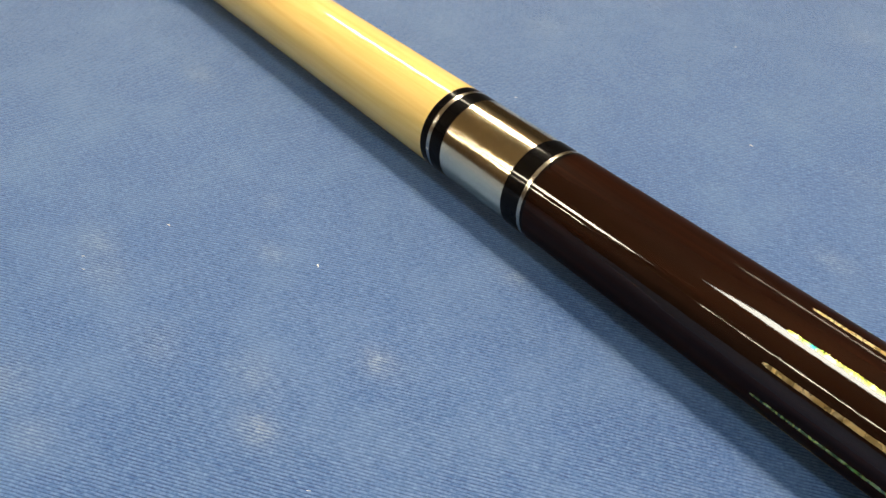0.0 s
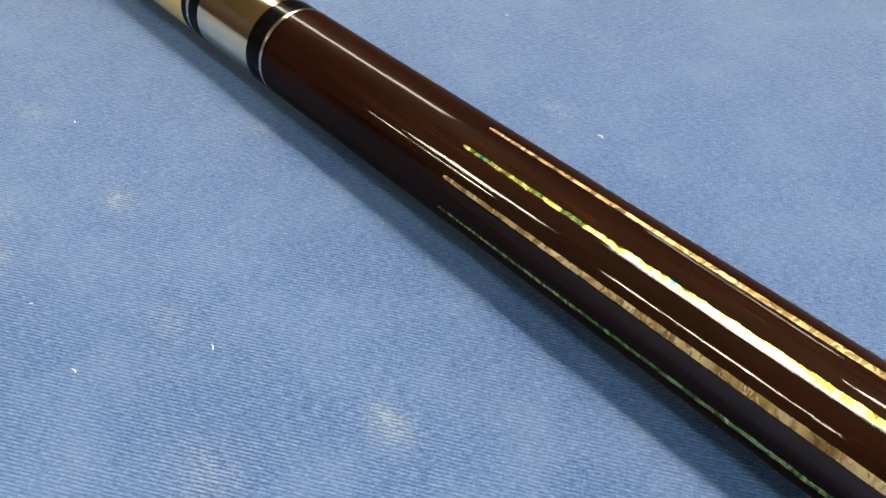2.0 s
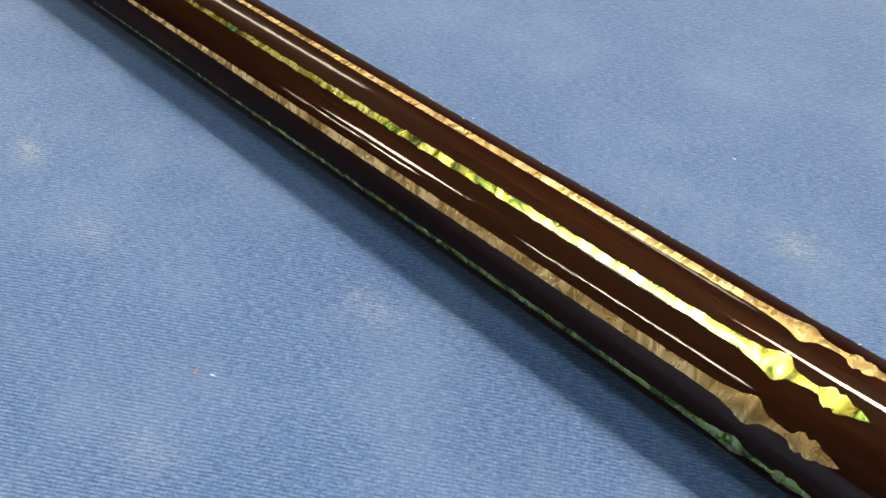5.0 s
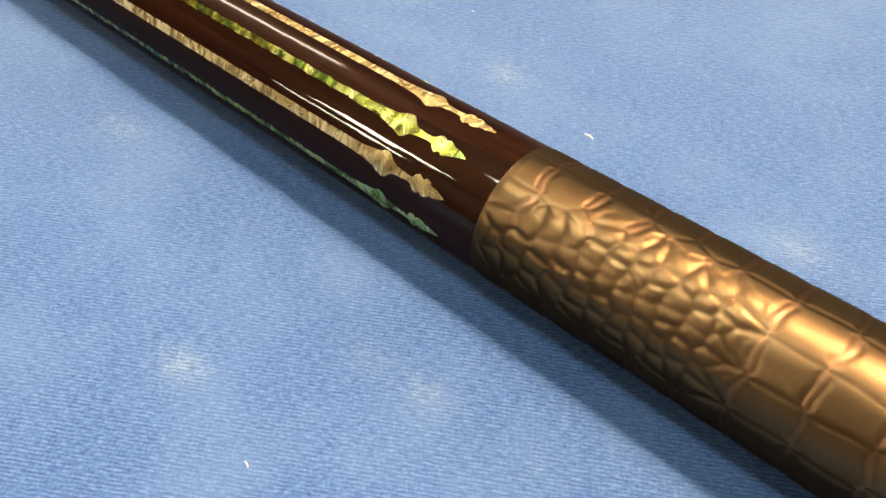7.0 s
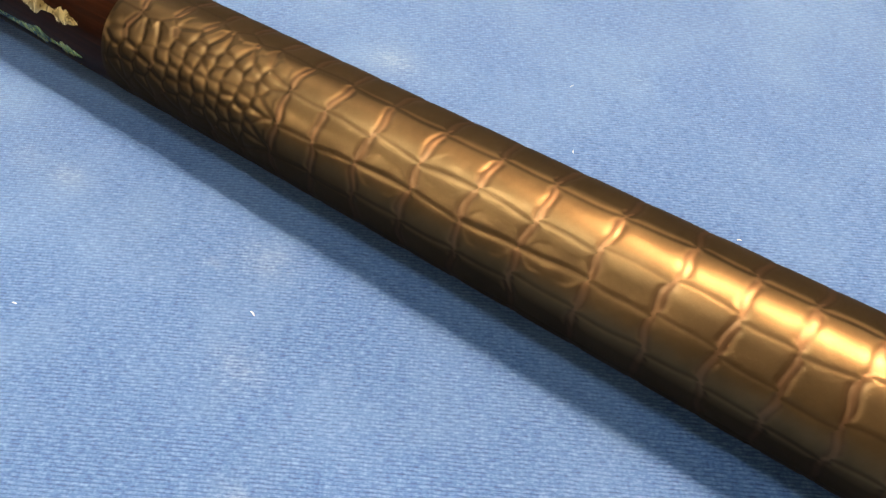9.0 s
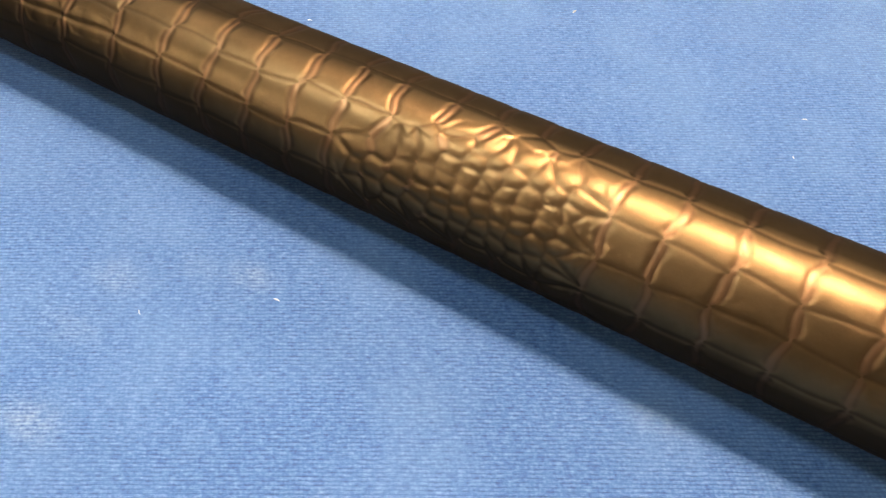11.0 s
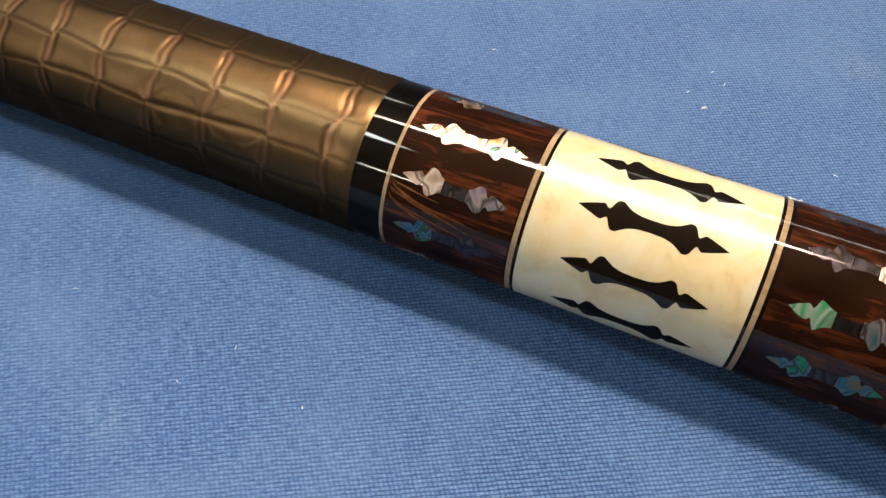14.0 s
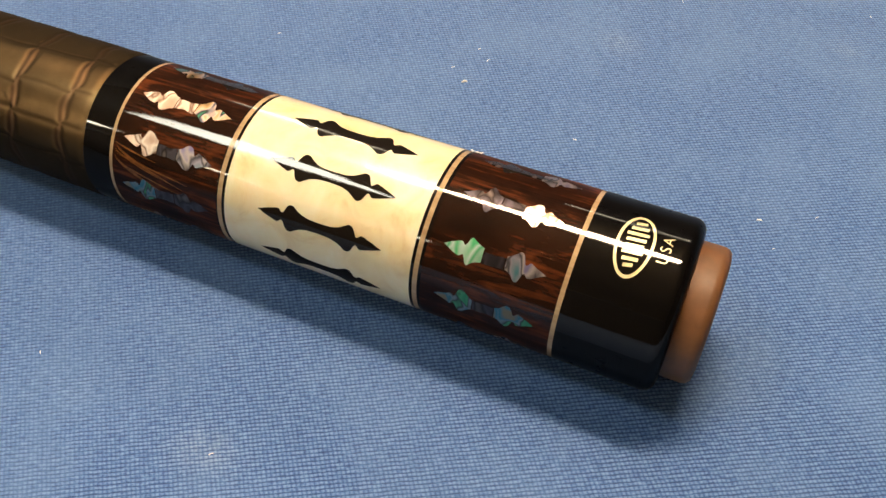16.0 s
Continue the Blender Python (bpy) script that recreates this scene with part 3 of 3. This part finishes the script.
for i, x in enumerate(wx):
    r = radius(x)
    near = seeds[np.abs(seeds[:, 0] - x) < 0.026]
    ph = (x - WRAP0) % REPEAT
    bend_t = wth * DEG
    xw = x + 0.00035 * np.sin(5 * bend_t + 190 * ph) + 0.0002 * np.sin(13 * bend_t - 420 * ph)
    tw = wth + 1.0 * np.sin(190 * ph + 2 * bend_t) + 0.5 * np.sin(520 * ph + 4 * bend_t)
    dth = (tw[:, None] - near[None, :, 1] + 180) % 360 - 180
    dx = xw[:, None] - near[None, :, 0]
    dv = dth * DEG * r
    d2 = dx ** 2 + dv ** 2
    j1 = np.argmin(d2, 1)
    rows = np.arange(NT)
    f1 = d2[rows, j1]
    sdx = near[:, 0][None] - near[j1, 0][:, None]
    sdv = ((near[None, :, 1] - near[j1, 1][:, None] + 180) % 360 - 180) * DEG * r
    gap = np.sqrt(sdx ** 2 + sdv ** 2)
    gap[rows, j1] = 1.0
    edge = (d2 - f1[:, None]) / (2 * gap)
    edge[rows, j1] = 1.0
    j2 = edge.argmin(1)
    e = edge[rows, j2]
    fade = min(1.0, (x - WRAP0) / 0.0012, (WRAP1 - x) / 0.0012)
    # seams round the cue are double lines with a welt between, seams along it single sharp lines, beads have round valleys
    lean = np.abs(sdx[rows, j2]) / gap[rows, j2]
    bead = np.clip((0.0056 - gap[rows, j2]) / 0.0008, 0, 1)
    ringy = np.clip((lean - 0.6) / 0.25, 0, 1) * (1 - bead)
    welt = -0.00019 * np.exp(-((e - 0.00075) / 0.00042) ** 2) - 0.00004 * np.exp(-(e / 0.0009) ** 2)
    q = np.clip(e / (0.0007 + 0.0003 * bead), 0, 1)
    line = -(0.00010 + 0.00009 * bead) * (1 - q * q * (3 - 2 * q))
    h = ringy * welt + (1 - ringy) * line - 0.00005 * np.clip(f1 / 0.0055 ** 2, 0, 1.2) - 0.00016 * bead * np.clip(f1 / 0.0024 ** 2, 0, 1)
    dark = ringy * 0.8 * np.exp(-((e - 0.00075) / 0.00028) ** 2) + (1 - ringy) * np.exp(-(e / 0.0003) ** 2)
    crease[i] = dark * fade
    welts[i] = ringy * np.exp(-(e / 0.0009) ** 2) * fade
    relief[i] = (0.00016 + 0.75 * h) * fade
# rounded by the press: the relief is softened over a fifth of a millimetre
for axis, width in ((0, 1.1), (1, 1.5)):
    soften = np.exp(-0.5 * (np.arange(-4, 5) / width) ** 2)
    padded = np.pad(relief, ((4, 4), (0, 0)) if axis == 0 else ((0, 0), (4, 4)), mode="edge" if axis == 0 else "wrap")
    relief = sum(w * (padded[k:k + NX] if axis == 0 else padded[:, k:k + NT]) for k, w in enumerate(soften / soften.sum()))
wr = np.array([radius(x) for x in wx])[:, None]
verts[:, :, 0] = wx[:, None]
verts[:, :, 1] = (wr + relief) * np.sin(wth * DEG)
verts[:, :, 2] = wr + (wr + relief) * np.cos(wth * DEG)
idx = np.arange(NX * NT).reshape(NX, NT)
nxt = np.roll(idx, -1, axis=1)
quads = np.stack([idx[:-1], idx[1:], nxt[1:], nxt[:-1]], -1).reshape(-1, 4)
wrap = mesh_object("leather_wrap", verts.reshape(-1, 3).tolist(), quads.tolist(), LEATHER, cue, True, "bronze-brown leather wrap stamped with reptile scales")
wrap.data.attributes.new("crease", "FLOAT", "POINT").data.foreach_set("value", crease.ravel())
wrap.data.attributes.new("welt", "FLOAT", "POINT").data.foreach_set("value", welts.ravel())

# butt sleeve
band("sleeve_collar", 0.6045, 0.6105, BLACK, "black resin collar")
band("veneer_ring", 0.6105, 0.61115, VENEER, "thin pale veneer ring")
front = band("rosewood_section", 0.61115, 0.6340, ROSEWOOD, "dark figured rosewood section")
band("black_ring", 0.6340, 0.6343, BLACK)
band("veneer_ring", 0.6343, 0.6352, VENEER, "thin pale veneer ring")
band("black_ring", 0.6352, 0.6358, BLACK)
ivory = band("cream_section", 0.6358, 0.6731, IVORY, "cream resin section")
band("black_ring", 0.6731, 0.6737, BLACK)
band("veneer_ring", 0.6737, 0.6746, VENEER, "thin pale veneer ring")
band("black_ring", 0.6746, 0.6752, BLACK)
rear = band("rosewood_section", 0.6752, 0.6990, ROSEWOOD, "dark figured rosewood section")
band("veneer_ring", 0.6990, 0.6998, VENEER, "thin pale veneer ring")
MOTIF = [(0, 0.00002), (0.0015, 0.0006), (0.0030, 0.0011), (0.0040, 0.0014), (0.0044, 0.0011), (0.0048, 0.0006), (0.0052, 0.0009), (0.0055, 0.0019), (0.0060, 0.0025), (0.0068, 0.0026),
         (0.0075, 0.0021), (0.0085, 0.0015), (0.0100, 0.0011), (0.01225, 0.0010)]
MOTIF += [(0.0245 - s, w) for s, w in reversed(MOTIF[:-1])]
for k in range(10):
    inlay("black_inlay", 0.6428, MOTIF, (-26 + 36 * k) * DEG, INLAY_BLACK, ivory, steps=90, label="black baluster-shaped inlay")


def shell_pieces(x0, length, th, parent, seed, mats):
    """One baluster motif of shell: head, neck and tail, each cut from its own bit of shell."""
    k = length / 0.0245
    rp = random.Random(seed * 7 + 1)
    for (a, b), mat in zip(((0.0, 0.0094), (0.0096, 0.0148), (0.0150, 0.0245)), mats):
        cut = [(a, float(np.interp(a, [p[0] for p in MOTIF], [p[1] for p in MOTIF])))] + [p for p in MOTIF if a < p[0] < b] + [(b, float(np.interp(b, [p[0] for p in MOTIF], [p[1] for p in MOTIF])))]
        inlay("shell_inlay", x0, [(s * k, rp.uniform(0.88, 1.02) * w) for s, w in cut], th + rp.uniform(-0.015, 0.015), mat, parent, steps=40, ragged=0.00014, seed=seed * 5 + int(a * 1000), label="mother-of-pearl inlay piece")


FRONT = {0: (PINK_SHELL, PINK_SHELL, PEARL), 9: (PINK_SHELL, DARK_SHELL, GREY_SHELL), 8: (GREEN_SHELL, DARK_SHELL, DARK_SHELL)}
REAR = {0: (DARK_SHELL, DARK_SHELL, PINK_SHELL), 9: (BRIGHT_SHELL, DARK_SHELL, GREY_SHELL), 8: (GREEN_SHELL, DARK_SHELL, GREEN_SHELL)}
for k in range(10):
    shell_pieces(0.6132, 0.0190, (-8 + 36 * k) * DEG, front, k, FRONT.get(k, (PEARL, DARK_SHELL, DARK_SHELL)))
    shell_pieces(0.6780, 0.0180, (-8 + 36 * k) * DEG, rear, k + 20, REAR.get(k, (DARK_SHELL, DARK_SHELL, GREY_SHELL)))
# amber strands fan out below one shell motif
for k in range(9):
    ln = 0.009 + 0.0012 * ((k * 5) % 7)
    inlay("amber_strand", 0.6116 + 0.0002 * (k % 3), [(0, 0.00004), (ln * 0.3, 0.00016), (ln * 0.7, 0.00012), (ln, 0.00002)], (-49 - 1.6 * k) * DEG, AMBER, front, dr=0.00001, steps=24, seed=k,
          label="thin amber strand below a shell motif", drift=(-6 - 3.2 * ((k * 4) % 5)) * DEG)

# butt cap, its print, bumper
cap = turned("butt_cap", [(0.6998, 0), (0.708, 0), (0.7154, 0), (0.7156, 0)] +
             [(0.7156 + 0.0022 * math.sin(a * 15 * DEG), -0.0022 * (1 - math.cos(a * 15 * DEG))) for a in range(1, 7)] + [(0.7179, -0.0030)], BLACK, label="black resin butt cap", close=(False, True))
turned("bumper", [(0.7170, -0.0036), (0.7178, -0.0034), (0.7180, -0.0034), (0.7214, -0.0034), (0.7216, -0.0034), (0.7224, -0.0036), (0.7230, -0.0042), (0.7232, -0.0054)], RUBBER, label="brown rubber bumper", close=(True, True))
CX, CTH = 0.7078, -7 * DEG


def printed(name, polys, mat, parent, label=""):
    """Flat print on the cap: quads given as (along x, along the girth) from the print's centre."""
    verts, faces = [], []
    for poly in polys:
        faces.append(tuple(range(len(verts), len(verts) + len(poly))))
        verts += [on_cue(CX + u, CTH + v / radius(CX), 0.00004) for u, v in poly]
    return mesh_object(name, verts, faces, mat, parent, True, label)


oval = []
for i in range(48):
    a, b = 2 * math.pi * i / 48, 2 * math.pi * (i + 1) / 48
    oval.append([(0.0031 * math.cos(a), 0.0062 * math.sin(a)), (0.0031 * math.cos(b), 0.0062 * math.sin(b)), (0.0026 * math.cos(b), 0.0056 * math.sin(b)), (0.0026 * math.cos(a), 0.0056 * math.sin(a))])
printed("oval_emblem", oval, GILT, cap, "gilt oval emblem")
for v0, length in [(-0.0044, 0.0016), (-0.0033, 0.0026), (-0.0021, 0.0034), (-0.0009, 0.0030), (0.0003, 0.0032), (0.0015, 0.0036), (0.0027, 0.0028), (0.0039, 0.0018)]:
    printed("emblem_bar", [[(-length / 2, v0), (length / 2, v0 + 0.0003), (length / 2, v0 + 0.00095), (-length / 2, v0 + 0.00065)]], GILT, cap)
curve = bpy.data.curves.new("print_text", "FONT")
curve.body = "USA"
curve.size = 0.0026
curve.space_character = 1.25
curve.align_x = "CENTER"
text_ob = new("print_text", curve)
text_mesh = bpy.data.meshes.new_from_object(text_ob.evaluated_get(bpy.context.evaluated_depsgraph_get()))
bpy.data.objects.remove(text_ob)
for v in text_mesh.vertices:
    v.co = Vector(on_cue(0.7136 - v.co.y, (-5 * DEG) + v.co.x / radius(0.7136), 0.00004))
text_mesh.materials.clear()
text_mesh.materials.append(GILT)
word = new("printed_word", text_mesh)
word.parent = cap
word["label"] = "gilt printed word USA"

# ---- lint on the cloth, a glint on the cue ring ----
def lint(x, y, length, angle, mat=LINT_GLINT, thick=0.00011, z=None, bend=0.3):
    rl = random.Random(int(x * 1e5) + int(y * 1e4))
    seg, ring = 5, 6
    verts, faces = [], []
    for i in range(seg + 1):
        q = i / seg - 0.5
        a = math.radians(angle)
        px, py = q * length, bend * length * (0.25 - q * q)
        rad = thick * (1.15 - abs(q) * 1.2) * rl.uniform(0.8, 1.2)
        for j in range(ring):
            b = 2 * math.pi * j / ring
            ly, lz = py + rad * math.cos(b), rad + rad * math.sin(b)
            verts.append((px * math.cos(a) - ly * math.sin(a), px * math.sin(a) + ly * math.cos(a), lz))
    for i in range(seg):
        for j in range(ring):
            faces.append((i * ring + j, (i + 1) * ring + j, (i + 1) * ring + (j + 1) % ring, i * ring + (j + 1) % ring))
    faces += [tuple(range(ring - 1, -1, -1)), tuple(range(seg * ring, seg * ring + ring))]
    ob = mesh_object("lint_glint_fibre", verts, faces, mat)
    ob.location = (x, y, 0.0 if z is None else z)
    return tagged(ob, "tiny red lint speck on blue cloth" if mat is RED_LINT else "tiny white lint fibre on blue cloth", "lint", "lint on the cloth")


for x, y, ln, an, th in [(-0.0204, -0.0676, 0.0010, 20, 0.00014), (0.0126, -0.048, 0.0010, -20, 0.00016), (0.0928, -0.0609, 0.0014, -25, 0.00014), (0.0818, -0.0821, 0.0012, 10, 0.00014),
                         (0.0955, 0.0427, 0.0016, 0, 0.00018), (0.1534, 0.0858, 0.0010, 30, 0.0001), (0.0408, 0.0661, 0.0009, 10, 0.00016), (0.2895, 0.0396, 0.0024, -5, 0.00026),
                         (0.2982, -0.0614, 0.0014, -15, 0.00014), (0.3287, -0.0607, 0.0010, 15, 0.00011), (0.3653, -0.0363, 0.0013, -15, 0.00013), (0.4805, 0.0692, 0.0012, 80, 0.0002),
                         (0.4702, -0.0333, 0.0012, 5, 0.00013), (0.6553, 0.0531, 0.0013, 35, 0.00028), (0.7272, 0.0386, 0.0011, 10, 0.00016), (0.2047, -0.0562, 0.0010, 25, 0.00012), (0.429, 0.0344, 0.0010, 30, 0.00012)]:
    lint(x, y, ln, an, thick=th)
lint(0.2019, -0.0577, 0.0013, -70, RED_LINT, 0.0002)
rl = random.Random(5)
for k in range(50):
    lint(rl.uniform(-0.06, 0.76) if k < 26 else rl.uniform(0.55, 0.76), rl.choice((rl.uniform(-0.10, -0.03), rl.uniform(0.03, 0.14))), rl.uniform(0.0006, 0.0012), rl.uniform(0, 180), thick=rl.uniform(0.00005, 0.00009))

# a glint on the ring at the butt sleeve, shaped as a pale curl
for k, (x, th) in enumerate([(0.6742, 47), (0.6750, 50), (0.6758, 47)]):
    px, py, pz = on_cue(x, th * DEG, 0.0)
    tagged(lint(px, py, 0.0011, -35 + 40 * k, thick=0.00016, z=pz - 0.0001), "tiny pale curl standing in for a glint on the cue ring", "lint")
